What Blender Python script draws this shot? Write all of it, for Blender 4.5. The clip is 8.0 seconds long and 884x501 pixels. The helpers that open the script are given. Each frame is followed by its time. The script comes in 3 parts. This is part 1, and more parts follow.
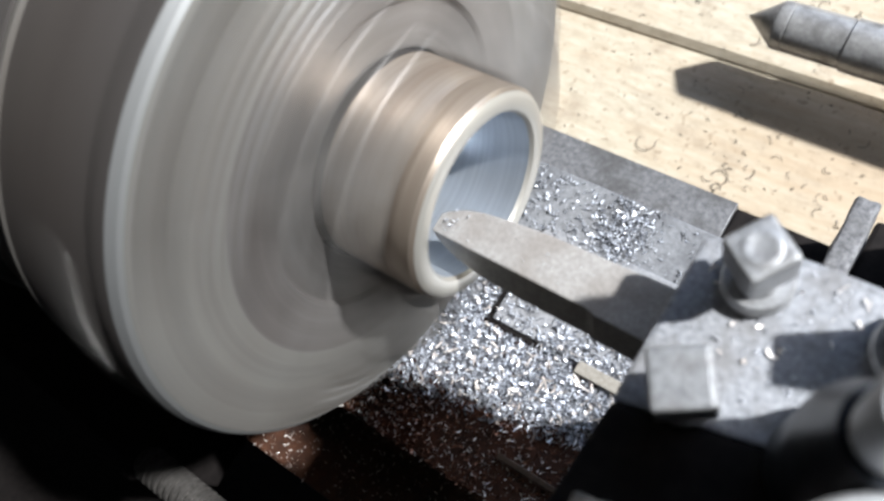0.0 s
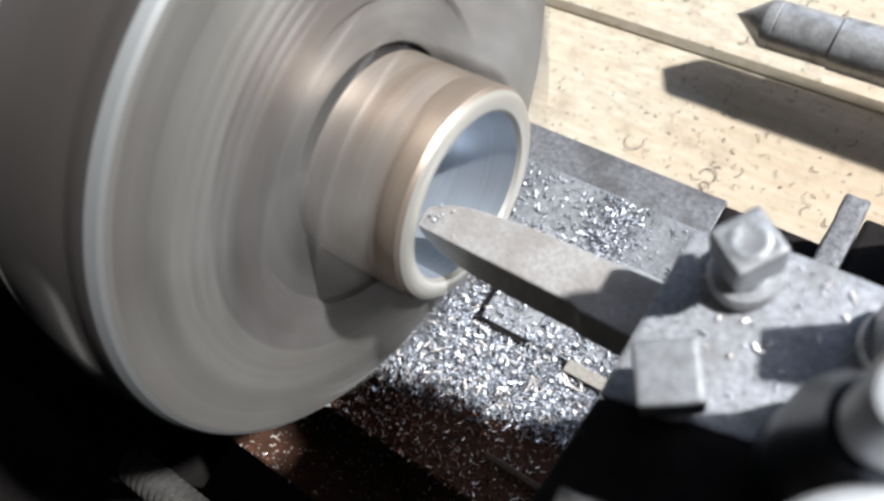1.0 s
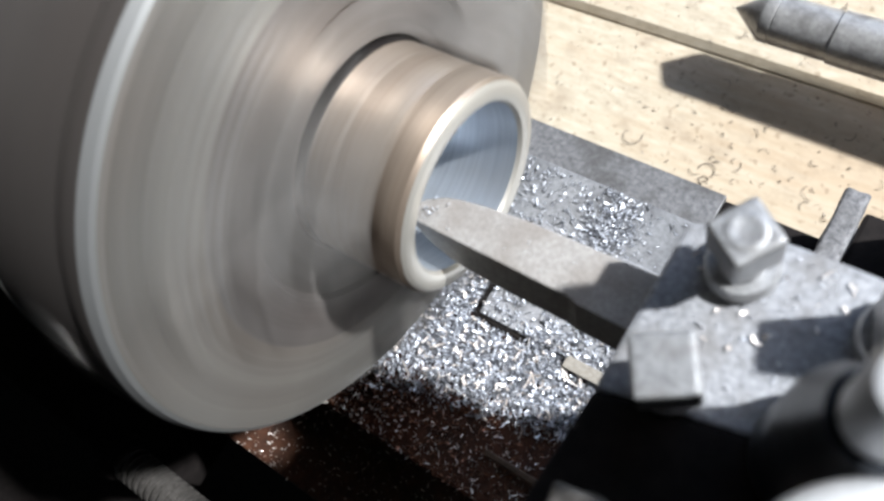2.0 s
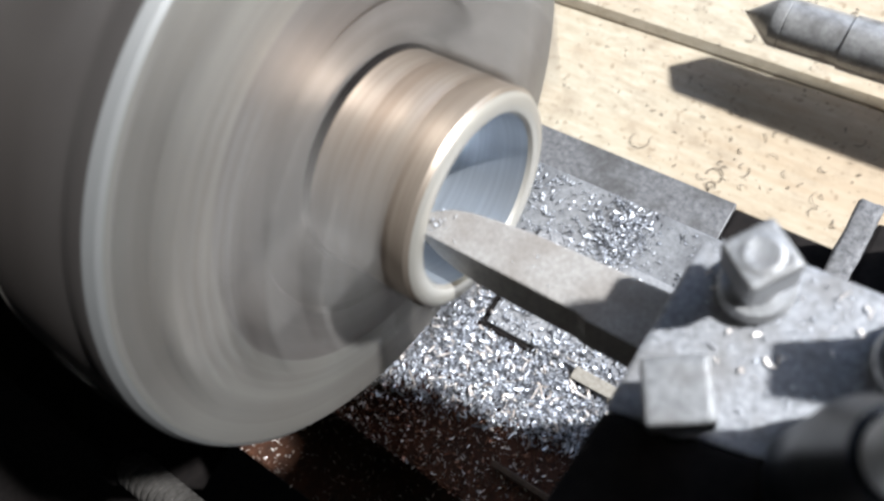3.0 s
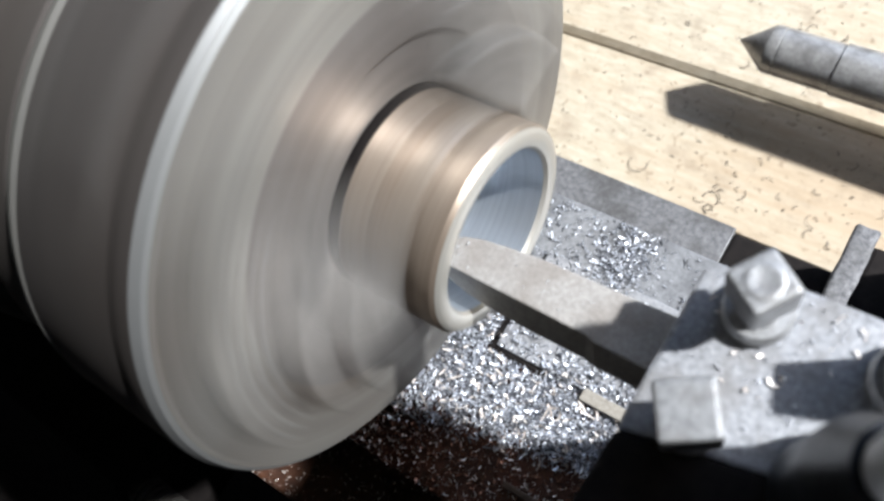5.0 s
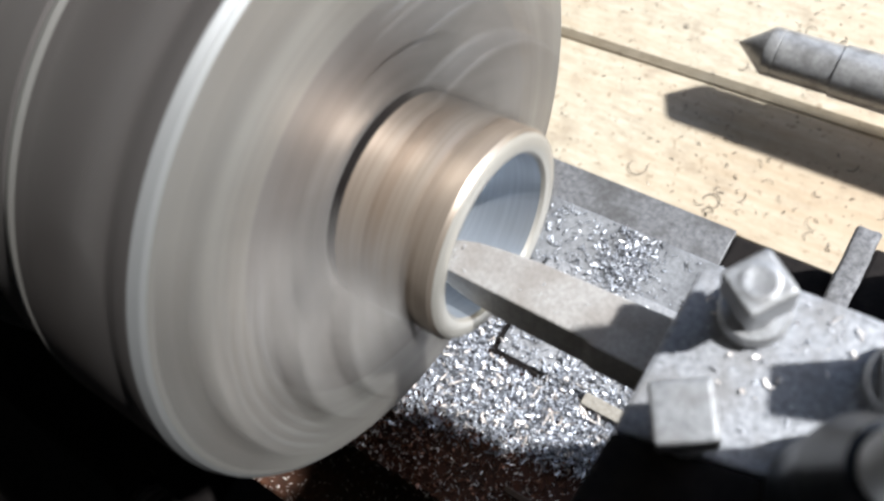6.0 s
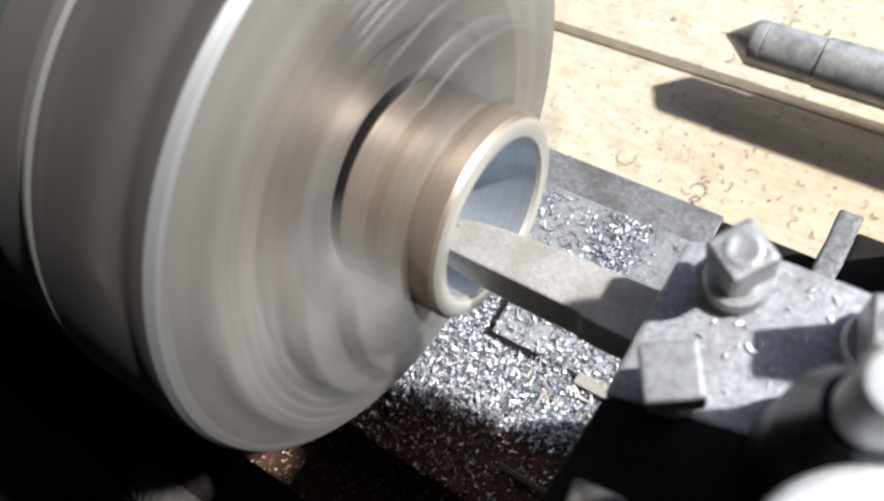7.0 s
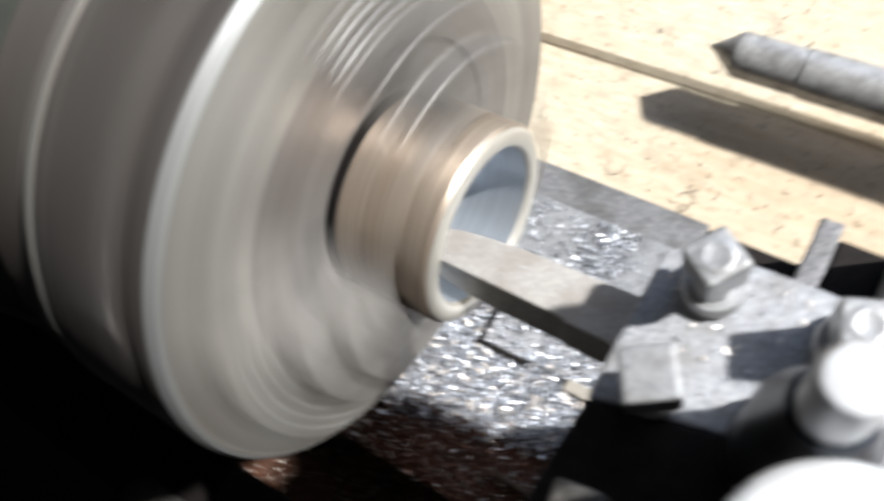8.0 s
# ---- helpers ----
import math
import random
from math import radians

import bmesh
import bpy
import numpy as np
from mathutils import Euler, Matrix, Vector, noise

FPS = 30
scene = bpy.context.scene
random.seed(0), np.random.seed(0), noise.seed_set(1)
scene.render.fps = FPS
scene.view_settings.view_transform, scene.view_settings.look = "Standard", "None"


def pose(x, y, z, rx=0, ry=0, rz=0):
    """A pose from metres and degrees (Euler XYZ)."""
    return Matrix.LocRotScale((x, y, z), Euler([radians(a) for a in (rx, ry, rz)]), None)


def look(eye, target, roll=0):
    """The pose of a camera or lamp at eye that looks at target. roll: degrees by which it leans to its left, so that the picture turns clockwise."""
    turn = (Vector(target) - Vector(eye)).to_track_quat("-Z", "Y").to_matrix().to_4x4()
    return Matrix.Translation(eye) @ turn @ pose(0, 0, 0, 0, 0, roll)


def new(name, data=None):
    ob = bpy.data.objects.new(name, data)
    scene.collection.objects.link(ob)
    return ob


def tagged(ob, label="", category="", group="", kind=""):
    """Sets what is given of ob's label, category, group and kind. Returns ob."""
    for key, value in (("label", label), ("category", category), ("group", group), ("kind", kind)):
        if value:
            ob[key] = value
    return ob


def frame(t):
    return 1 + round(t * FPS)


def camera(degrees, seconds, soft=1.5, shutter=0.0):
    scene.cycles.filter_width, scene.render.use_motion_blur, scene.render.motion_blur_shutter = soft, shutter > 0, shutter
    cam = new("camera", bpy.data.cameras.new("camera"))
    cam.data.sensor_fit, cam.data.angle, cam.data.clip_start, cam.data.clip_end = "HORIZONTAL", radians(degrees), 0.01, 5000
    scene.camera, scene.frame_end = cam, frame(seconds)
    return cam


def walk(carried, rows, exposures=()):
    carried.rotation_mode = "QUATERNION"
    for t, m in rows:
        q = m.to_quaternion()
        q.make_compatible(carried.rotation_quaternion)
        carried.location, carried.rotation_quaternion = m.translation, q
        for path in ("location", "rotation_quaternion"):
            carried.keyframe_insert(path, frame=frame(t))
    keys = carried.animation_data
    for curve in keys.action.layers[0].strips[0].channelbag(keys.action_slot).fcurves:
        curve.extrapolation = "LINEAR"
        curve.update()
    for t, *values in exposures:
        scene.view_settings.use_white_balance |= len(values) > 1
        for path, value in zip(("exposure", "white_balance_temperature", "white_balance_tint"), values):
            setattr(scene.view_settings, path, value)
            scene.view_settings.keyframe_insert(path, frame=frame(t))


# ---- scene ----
# World: metres, the lathe's spindle axis is the x axis, x to the tailstock, y to the back, z up.
cam = camera(58.0, 8.0, soft=2.5, shutter=0.95)
cam.data.dof.use_dof = True
cam.data.dof.focus_distance = 0.285
cam.data.dof.aperture_fstop = 14.0
ROWS = [
    (0.0, 0.0885, -0.0466, 0.1856, 20.88, 18.23, 32.79),
    (0.5, 0.0872, -0.0465, 0.1842, 20.86, 17.68, 32.56),
    (1.0, 0.0876, -0.0470, 0.1827, 20.80, 17.45, 32.42),
    (1.5, 0.0883, -0.0475, 0.1814, 20.62, 17.33, 32.06),
    (3.0, 0.0816, -0.0437, 0.1800, 20.29, 17.30, 32.61),
    (3.5, 0.0815, -0.0420, 0.1853, 20.47, 17.54, 32.06),
    (4.0, 0.0823, -0.0439, 0.1899, 21.28, 17.45, 32.02),
    (4.5, 0.0779, -0.0464, 0.1905, 21.35, 16.72, 32.07),
    (6.0, 0.0775, -0.0458, 0.1899, 21.58, 16.97, 31.68),
    (6.5, 0.0839, -0.0533, 0.1930, 21.84, 16.59, 31.00),
    (7.0, 0.0796, -0.0528, 0.1956, 21.20, 16.16, 31.16),
    (7.5, 0.0829, -0.0532, 0.1983, 21.49, 16.30, 30.67),
    (7.9, 0.0822, -0.0534, 0.2003, 21.66, 15.85, 30.58),
    (7.967, 0.0821, -0.0534, 0.2006, 21.70, 15.25, 30.76),
    (8.0, 0.0821, -0.0534, 0.2007, 21.70, 15.80, 30.56),
    (8.033, 0.0821, -0.0534, 0.2008, 21.70, 16.35, 30.36),
]
EXPOSURE = 0.85
walk(cam, [(t, pose(x, y, z, rx, ry, rz)) for t, x, y, z, rx, ry, rz in ROWS], [(0.0, EXPOSURE, 6500, 10), (5.0, EXPOSURE, 6500, 10), (8.0, EXPOSURE + 0.17, 6800, 10)])

# ---- light ----
SUN_WAY = Vector((0.85, 0.54, 1.0))
world = bpy.data.worlds.new("sky")
scene.world = world
world.use_nodes = True
wn = world.node_tree
sky = wn.nodes.new("ShaderNodeTexSky")
sky.sky_type = "NISHITA"
sky.sun_disc = False
sky.sun_elevation = math.atan2(SUN_WAY.z, math.hypot(SUN_WAY.x, SUN_WAY.y))
sky.sun_rotation = math.atan2(SUN_WAY.x, SUN_WAY.y)
wn.nodes["Background"].inputs["Strength"].default_value = 0.15
wn.links.new(sky.outputs["Color"], wn.nodes["Background"].inputs["Color"])
sun = new("sun", bpy.data.lights.new("sun", "SUN"))
sun.data.energy = 5.0
sun.data.angle = radians(2.8)
sun.data.color = (0.955, 0.98, 1.0)
sun.matrix_world = look(SUN_WAY * 3, (0, 0, 0))


# ---- materials ----
def material(name, dark, light, rough=0.5, metal=0.0, grain=400.0, bump=0.3, stretch=(1, 1, 1), stain=None, stain_scale=40.0,
             stain_amount=0.5, rough_var=0.12, dist=0.0003, contrast=0.2, spec=0.5, island=0.0, rings=0.0):
    """A surface with grain (dark to light), stains of a larger scale, uneven gloss and fine relief."""
    m = bpy.data.materials.new(name)
    m.use_nodes = True
    t = m.node_tree
    n, l = t.nodes, t.links
    b = n["Principled BSDF"]
    co = n.new("ShaderNodeTexCoord")
    mp = n.new("ShaderNodeMapping")
    mp.inputs["Scale"].default_value = stretch
    l.new(co.outputs["Object"], mp.inputs["Vector"])
    fine = n.new("ShaderNodeTexNoise")
    fine.inputs["Scale"].default_value = grain
    fine.inputs["Detail"].default_value = 6
    fine.inputs["Roughness"].default_value = 0.65
    l.new(mp.outputs[0], fine.inputs["Vector"])
    big = n.new("ShaderNodeTexNoise")
    big.inputs["Scale"].default_value = stain_scale
    big.inputs["Detail"].default_value = 4
    l.new(mp.outputs[0], big.inputs["Vector"])
    ramp = n.new("ShaderNodeValToRGB")
    ramp.color_ramp.elements[0].position = 0.5 - contrast
    ramp.color_ramp.elements[1].position = 0.5 + contrast
    ramp.color_ramp.elements[0].color = (*dark, 1)
    ramp.color_ramp.elements[1].color = (*light, 1)
    l.new(fine.outputs["Fac"], ramp.inputs["Fac"])
    col = ramp.outputs["Color"]
    if stain:
        sr = n.new("ShaderNodeValToRGB")
        sr.color_ramp.elements[0].position = 0.46
        sr.color_ramp.elements[1].position = 0.66
        sr.color_ramp.elements[0].color = (0, 0, 0, 1)
        sr.color_ramp.elements[1].color = (stain_amount,) * 3 + (1,)
        l.new(big.outputs["Fac"], sr.inputs["Fac"])
        mix = n.new("ShaderNodeMix")
        mix.data_type = "RGBA"
        l.new(sr.outputs["Color"], mix.inputs["Factor"])
        l.new(col, mix.inputs["A"])
        mix.inputs["B"].default_value = (*stain, 1)
        col = mix.outputs["Result"]
    if island:
        geo = n.new("ShaderNodeNewGeometry")
        hsv = n.new("ShaderNodeHueSaturation")
        mr = n.new("ShaderNodeMapRange")
        mr.inputs["To Min"].default_value = 1 - island
        mr.inputs["To Max"].default_value = 1 + island
        l.new(geo.outputs["Random Per Island"], mr.inputs["Value"])
        l.new(mr.outputs[0], hsv.inputs["Value"])
        l.new(col, hsv.inputs["Color"])
        col = hsv.outputs["Color"]
    l.new(col, b.inputs["Base Color"])
    rr = n.new("ShaderNodeMapRange")
    rr.inputs["To Min"].default_value = max(0.02, rough - rough_var)
    rr.inputs["To Max"].default_value = min(1.0, rough + rough_var)
    l.new(big.outputs["Fac"], rr.inputs["Value"])
    l.new(rr.outputs[0], b.inputs["Roughness"])
    b.inputs["Metallic"].default_value = metal
    b.inputs["Specular IOR Level"].default_value = spec
    if rings:
        # turned grooves: bands that depend on the distance from the spindle axis
        flat = n.new("ShaderNodeVectorMath")
        flat.operation = "MULTIPLY"
        flat.inputs[1].default_value = (0, 1, 1)
        l.new(co.outputs["Object"], flat.inputs[0])
        far = n.new("ShaderNodeVectorMath")
        far.operation = "LENGTH"
        l.new(flat.outputs["Vector"], far.inputs[0])
        band = n.new("ShaderNodeTexNoise")
        band.noise_dimensions = "1D"
        band.inputs["Scale"].default_value = 190
        band.inputs["Detail"].default_value = 7
        band.inputs["Roughness"].default_value = 0.7
        l.new(far.outputs["Value"], band.inputs["W"])
        shade = n.new("ShaderNodeMapRange")
        shade.inputs["From Min"].default_value, shade.inputs["From Max"].default_value = 0.3, 0.7
        shade.inputs["To Min"].default_value, shade.inputs["To Max"].default_value = 1 - rings, 1 + rings
        l.new(band.outputs["Fac"], shade.inputs["Value"])
        tone = n.new("ShaderNodeHueSaturation")
        l.new(shade.outputs[0], tone.inputs["Value"])
        l.new(col, tone.inputs["Color"])
        l.new(tone.outputs["Color"], b.inputs["Base Color"])
        add = n.new("ShaderNodeMath")
        l.new(fine.outputs["Fac"], add.inputs[0])
        l.new(band.outputs["Fac"], add.inputs[1])
        height = add.outputs[0]
    else:
        height = fine.outputs["Fac"]
    if bump:
        bp = n.new("ShaderNodeBump")
        bp.inputs["Strength"].default_value = bump
        bp.inputs["Distance"].default_value = dist
        l.new(height, bp.inputs["Height"])
        l.new(bp.outputs[0], b.inputs["Normal"])
    return m


CHUCK = material("turned_chuck_steel", (0.27, 0.265, 0.25), (0.45, 0.44, 0.41), 0.44, 0.68, 70, 0.22, stain=(0.245, 0.205, 0.175), stain_scale=28, stain_amount=0.9, rings=0.08, dist=0.00025)
CHUCK_INNER = material("oiled_chuck_steel", (0.22, 0.208, 0.198), (0.38, 0.362, 0.348), 0.44, 0.68, 70, 0.3, stain=(0.16, 0.13, 0.118), stain_scale=34, stain_amount=0.95, rings=0.09, dist=0.0003)
# darker and browner than the chuck's face
CHUCK_SIDE = material("dark_chuck_side", (0.12, 0.109, 0.103), (0.265, 0.243, 0.231), 0.38, 0.72, 120, 0.15, stain=(0.10, 0.07, 0.05), stain_scale=30)
BEVEL = material("polished_bevel_steel", (0.40, 0.405, 0.40), (0.56, 0.565, 0.56), 0.38, 0.75, 300, 0.1)
JAW = material("hardened_jaw_steel", (0.16, 0.154, 0.146), (0.32, 0.308, 0.294), 0.46, 0.6, 300, 0.2, stain=(0.16, 0.14, 0.125), stain_scale=80)
BUSH = material("brown_turned_steel", (0.33, 0.265, 0.21), (0.47, 0.40, 0.335), 0.40, 0.72, 900, 0.25, stretch=(1, 0.04, 0.04), stain=(0.30, 0.19, 0.12), stain_scale=60)
BUSH_FACE = material("faced_bright_steel", (0.47, 0.45, 0.405), (0.60, 0.575, 0.525), 0.40, 0.65, 800, 0.1)
BORE = material("bored_bright_steel", (0.46, 0.50, 0.55), (0.62, 0.66, 0.71), 0.33, 0.75, 900, 0.35, stretch=(1, 0.05, 0.05))
CAST = material("dusty_cast_steel", (0.165, 0.17, 0.181), (0.43, 0.44, 0.467), 0.58, 0.3, 650, 0.55, stain=(0.21, 0.205, 0.205), stain_scale=130, stain_amount=0.75, contrast=0.22)
BOLT = material("worn_bolt_steel", (0.28, 0.283, 0.29), (0.50, 0.505, 0.515), 0.40, 0.6, 700, 0.4, stain=(0.22, 0.21, 0.20), stain_scale=160)
TOOL = material("forged_tool_steel", (0.28, 0.265, 0.25), (0.44, 0.42, 0.40), 0.60, 0.25, 800, 0.4, stain=(0.22, 0.19, 0.165), stain_scale=70)
ARM = material("rough_dull_casting", (0.08, 0.08, 0.085), (0.27, 0.27, 0.28), 0.8, 0.0, 420, 0.9, stain=(0.13, 0.13, 0.13), stain_scale=150, spec=0.25, dist=0.0006)
BED = material("oily_iron_way", (0.19, 0.195, 0.205), (0.34, 0.348, 0.362), 0.48, 0.4, 500, 0.35, stain=(0.07, 0.07, 0.075), stain_scale=60)
PLATE = material("grey_iron_plate", (0.09, 0.09, 0.095), (0.25, 0.25, 0.255), 0.5, 0.3, 420, 0.5, stain=(0.075, 0.072, 0.07), stain_scale=70, stain_amount=0.7)
TANBLOCK = material("bare_tan_steel", (0.27, 0.245, 0.21), (0.42, 0.39, 0.34), 0.5, 0.3, 600, 0.3)
LEDGE = material("red_brown_oiled_iron", (0.050, 0.020, 0.0105), (0.115, 0.048, 0.026), 0.55, 0.1, 260, 0.6, stain=(0.016, 0.009, 0.007), stain_scale=45, stain_amount=0.8)
# the front way's rust brown, darkened to stand for the shade there
FRONT = material("brown_way_with_shade", (0.042, 0.0135, 0.006), (0.11, 0.036, 0.017), 0.5, 0.1, 300, 0.5, stain=(0.012, 0.009, 0.008), stain_scale=40)
RAIL = material("brown_bare_rail", (0.055, 0.034, 0.022), (0.11, 0.07, 0.048), 0.5, 0.2, 500, 0.4)
INSERT = material("scraped_iron_plate", (0.25, 0.255, 0.27), (0.40, 0.405, 0.42), 0.5, 0.3, 600, 0.3, stain=(0.12, 0.12, 0.12), stain_scale=90)
RUST = material("rusty_oiled_iron", (0.075, 0.036, 0.022), (0.17, 0.085, 0.052), 0.55, 0.2, 500, 0.5, stain=(0.02, 0.013, 0.01), stain_scale=40)
# near-black iron, also used as paint where deep shade is meant
DARK = material("black_iron_and_shade", (0.006, 0.005, 0.005), (0.016, 0.013, 0.012), 0.8, 0.0, 200, 0.3, spec=0.15)
SCREW = material("worn_screw_steel", (0.065, 0.06, 0.056), (0.15, 0.14, 0.13), 0.45, 0.5, 400, 0.3)
PAINT = material("grey_green_machine_paint", (0.03, 0.033, 0.028), (0.055, 0.06, 0.05), 0.6, 0.0, 60, 0.1, stain=(0.02, 0.02, 0.018), stain_scale=18)
CENTRE = material("ground_grey_steel", (0.29, 0.286, 0.282), (0.43, 0.425, 0.42), 0.34, 0.35, 500, 0.06, stain=(0.15, 0.145, 0.14), stain_scale=90, stain_amount=0.7)
SWARF = material("bright_steel_swarf", (0.34, 0.355, 0.39), (0.74, 0.765, 0.82), 0.36, 0.5, 900, 0.2, island=0.75)
# pale colour paints in the glint of steel specks
GLINT = material("pale_glint_steel", (0.74, 0.66, 0.60), (0.92, 0.85, 0.80), 0.30, 0.3, 900, 0.1, island=0.3)
# rust-brown copy of the swarf, its colour darkened for shade
SHADED_RUSTY_SWARF = material("shade_browned_swarf", (0.11, 0.042, 0.024), (0.32, 0.16, 0.10), 0.30, 0.5, 900, 0.2, island=0.5)
CURLS = material("blued_steel_curls", (0.10, 0.09, 0.08), (0.22, 0.19, 0.16), 0.4, 0.7, 900, 0.2, island=0.4)
# handle steel in two tones: dark in place of shade, pale in place of sun
HUB_SHADE = material("shade_dark_hub_steel", (0.013, 0.016, 0.021), (0.038, 0.045, 0.058), 0.38, 0.6, 400, 0.3, stain=(0.03, 0.032, 0.036), stain_scale=70)
HUB = material("sun_pale_handle_steel", (0.52, 0.53, 0.55), (0.72, 0.73, 0.75), 0.42, 0.3, 500, 0.3, stain=(0.40, 0.40, 0.41), stain_scale=60)
# unseen surfaces: the pale ceiling reflects light down, dark walls and floor hold fill low
CEILING = material("reflector_ceiling", (0.50, 0.50, 0.48), (0.66, 0.66, 0.64), 0.9, 0.0, 8, 0.2, stain=(0.38, 0.37, 0.34), stain_scale=2, dist=0.002)
WALLS = material("fill_dimming_wall", (0.06, 0.06, 0.06), (0.10, 0.10, 0.10), 0.9, 0.0, 8, 0.2, stain=(0.04, 0.04, 0.04), stain_scale=2, dist=0.002)
CONCRETE = material("fill_dimming_floor", (0.07, 0.066, 0.062), (0.12, 0.115, 0.11), 0.85, 0.0, 20, 0.3, stain=(0.05, 0.045, 0.04), stain_scale=3, dist=0.002)


def wood_material():
    m = material("pale_pine_board", (0.35, 0.29, 0.207), (0.605, 0.545, 0.435), 0.62, 0.0, 260, 0.5, stretch=(0.28, 1, 1), stain=(0.46, 0.345, 0.235),
                 stain_scale=17, stain_amount=0.62, contrast=0.30)
    t = m.node_tree
    n, l = t.nodes, t.links
    b = n["Principled BSDF"]
    old = b.inputs["Base Color"].links[0].from_socket
    co = n["Texture Coordinate"]
    specks = n.new("ShaderNodeTexNoise")
    specks.inputs["Scale"].default_value = 210
    specks.inputs["Detail"].default_value = 3
    l.new(co.outputs["Object"], specks.inputs["Vector"])
    r = n.new("ShaderNodeValToRGB")
    r.color_ramp.elements[0].position, r.color_ramp.elements[1].position = 0.62, 0.72
    r.color_ramp.elements[0].color, r.color_ramp.elements[1].color = (0, 0, 0, 1), (0.65, 0.65, 0.65, 1)
    l.new(specks.outputs["Fac"], r.inputs["Fac"])
    mix = n.new("ShaderNodeMix")
    mix.data_type = "RGBA"
    l.new(r.outputs["Color"], mix.inputs["Factor"])
    l.new(old, mix.inputs["A"])
    mix.inputs["B"].default_value = (0.20, 0.14, 0.085, 1)
    dirt = n.new("ShaderNodeTexNoise")
    dirt.inputs["Scale"].default_value, dirt.inputs["Detail"].default_value, dirt.inputs["Roughness"].default_value = 42, 6, 0.7
    l.new(co.outputs["Object"], dirt.inputs["Vector"])
    dr = n.new("ShaderNodeValToRGB")
    dr.color_ramp.elements[0].position, dr.color_ramp.elements[1].position = 0.52, 0.72
    dr.color_ramp.elements[0].color, dr.color_ramp.elements[1].color = (0, 0, 0, 1), (0.55, 0.55, 0.55, 1)
    l.new(dirt.outputs["Fac"], dr.inputs["Fac"])
    soiled = n.new("ShaderNodeMix")
    soiled.data_type = "RGBA"
    l.new(dr.outputs["Color"], soiled.inputs["Factor"])
    l.new(mix.outputs["Result"], soiled.inputs["A"])
    soiled.inputs["B"].default_value = (0.27, 0.215, 0.155, 1)
    # long brown grain lines and broad warm patches
    mp = n.new("ShaderNodeMapping")
    mp.inputs["Scale"].default_value = (0.06, 1, 1)
    l.new(co.outputs["Object"], mp.inputs["Vector"])
    grain = n.new("ShaderNodeTexNoise")
    grain.inputs["Scale"].default_value, grain.inputs["Detail"].default_value, grain.inputs["Distortion"].default_value = 150, 4, 0.6
    l.new(mp.outputs[0], grain.inputs["Vector"])
    broad = n.new("ShaderNodeTexNoise")
    broad.inputs["Scale"].default_value, broad.inputs["Detail"].default_value = 9, 3
    l.new(co.outputs["Object"], broad.inputs["Vector"])
    both = n.new("ShaderNodeMath")
    both.operation = "MULTIPLY"
    l.new(grain.outputs["Fac"], both.inputs[0])
    l.new(broad.outputs["Fac"], both.inputs[1])
    gr = n.new("ShaderNodeValToRGB")
    gr.color_ramp.elements[0].position, gr.color_ramp.elements[1].position = 0.22, 0.42
    gr.color_ramp.elements[0].color, gr.color_ramp.elements[1].color = (0, 0, 0, 1), (0.38, 0.38, 0.38, 1)
    l.new(both.outputs[0], gr.inputs["Fac"])
    warm = n.new("ShaderNodeMix")
    warm.data_type = "RGBA"
    l.new(gr.outputs["Color"], warm.inputs["Factor"])
    l.new(soiled.outputs["Result"], warm.inputs["A"])
    warm.inputs["B"].default_value = (0.40, 0.29, 0.18, 1)
    l.new(warm.outputs["Result"], b.inputs["Base Color"])
    return m


WOOD = wood_material()


# ---- mesh helpers (in millimetres, turned to metres at the end) ----
def finish(bm, bevel=0.0, segments=2, smooth=False):
    if bevel:
        bmesh.ops.bevel(bm, geom=[e for e in bm.edges if e.is_manifold and e.calc_face_angle(0) > 0.5], offset=bevel, segments=segments,
                        profile=0.6, affect="EDGES", clamp_overlap=True)
    bmesh.ops.recalc_face_normals(bm, faces=bm.faces)
    bmesh.ops.scale(bm, vec=(0.001,) * 3, verts=bm.verts)
    for f in bm.faces:
        f.smooth = smooth
    return bm


def part(name, bm, mat, parent=None, label=""):
    me = bpy.data.meshes.new(name)
    bm.to_mesh(me)
    bm.free()
    me.materials.append(mat)
    ob = new(name, me)
    ob.parent = parent
    if label:
        ob["label"] = label
    return ob


def box(x0, x1, y0, y1, z0, z1, bevel=0.6, segments=2, rough=0.0, cuts=0):
    bm = bmesh.new()
    bmesh.ops.create_cube(bm, size=1)
    for v in bm.verts:
        v.co = Vector(((x0 + x1) / 2 + v.co.x * (x1 - x0), (y0 + y1) / 2 + v.co.y * (y1 - y0), (z0 + z1) / 2 + v.co.z * (z1 - z0)))
    if rough:
        bmesh.ops.bevel(bm, geom=list(bm.edges), offset=bevel, segments=2, profile=0.6, affect="EDGES")
        bmesh.ops.subdivide_edges(bm, edges=[e for e in bm.edges if e.calc_length() > 3 * bevel], cuts=cuts, use_grid_fill=True)
        for v in bm.verts:
            v.co += noise.noise_vector(v.co * 0.13) * rough + noise.noise_vector(v.co * 0.5) * rough * 0.4
        return finish(bm, 0, smooth=True)
    return finish(bm, bevel, segments)


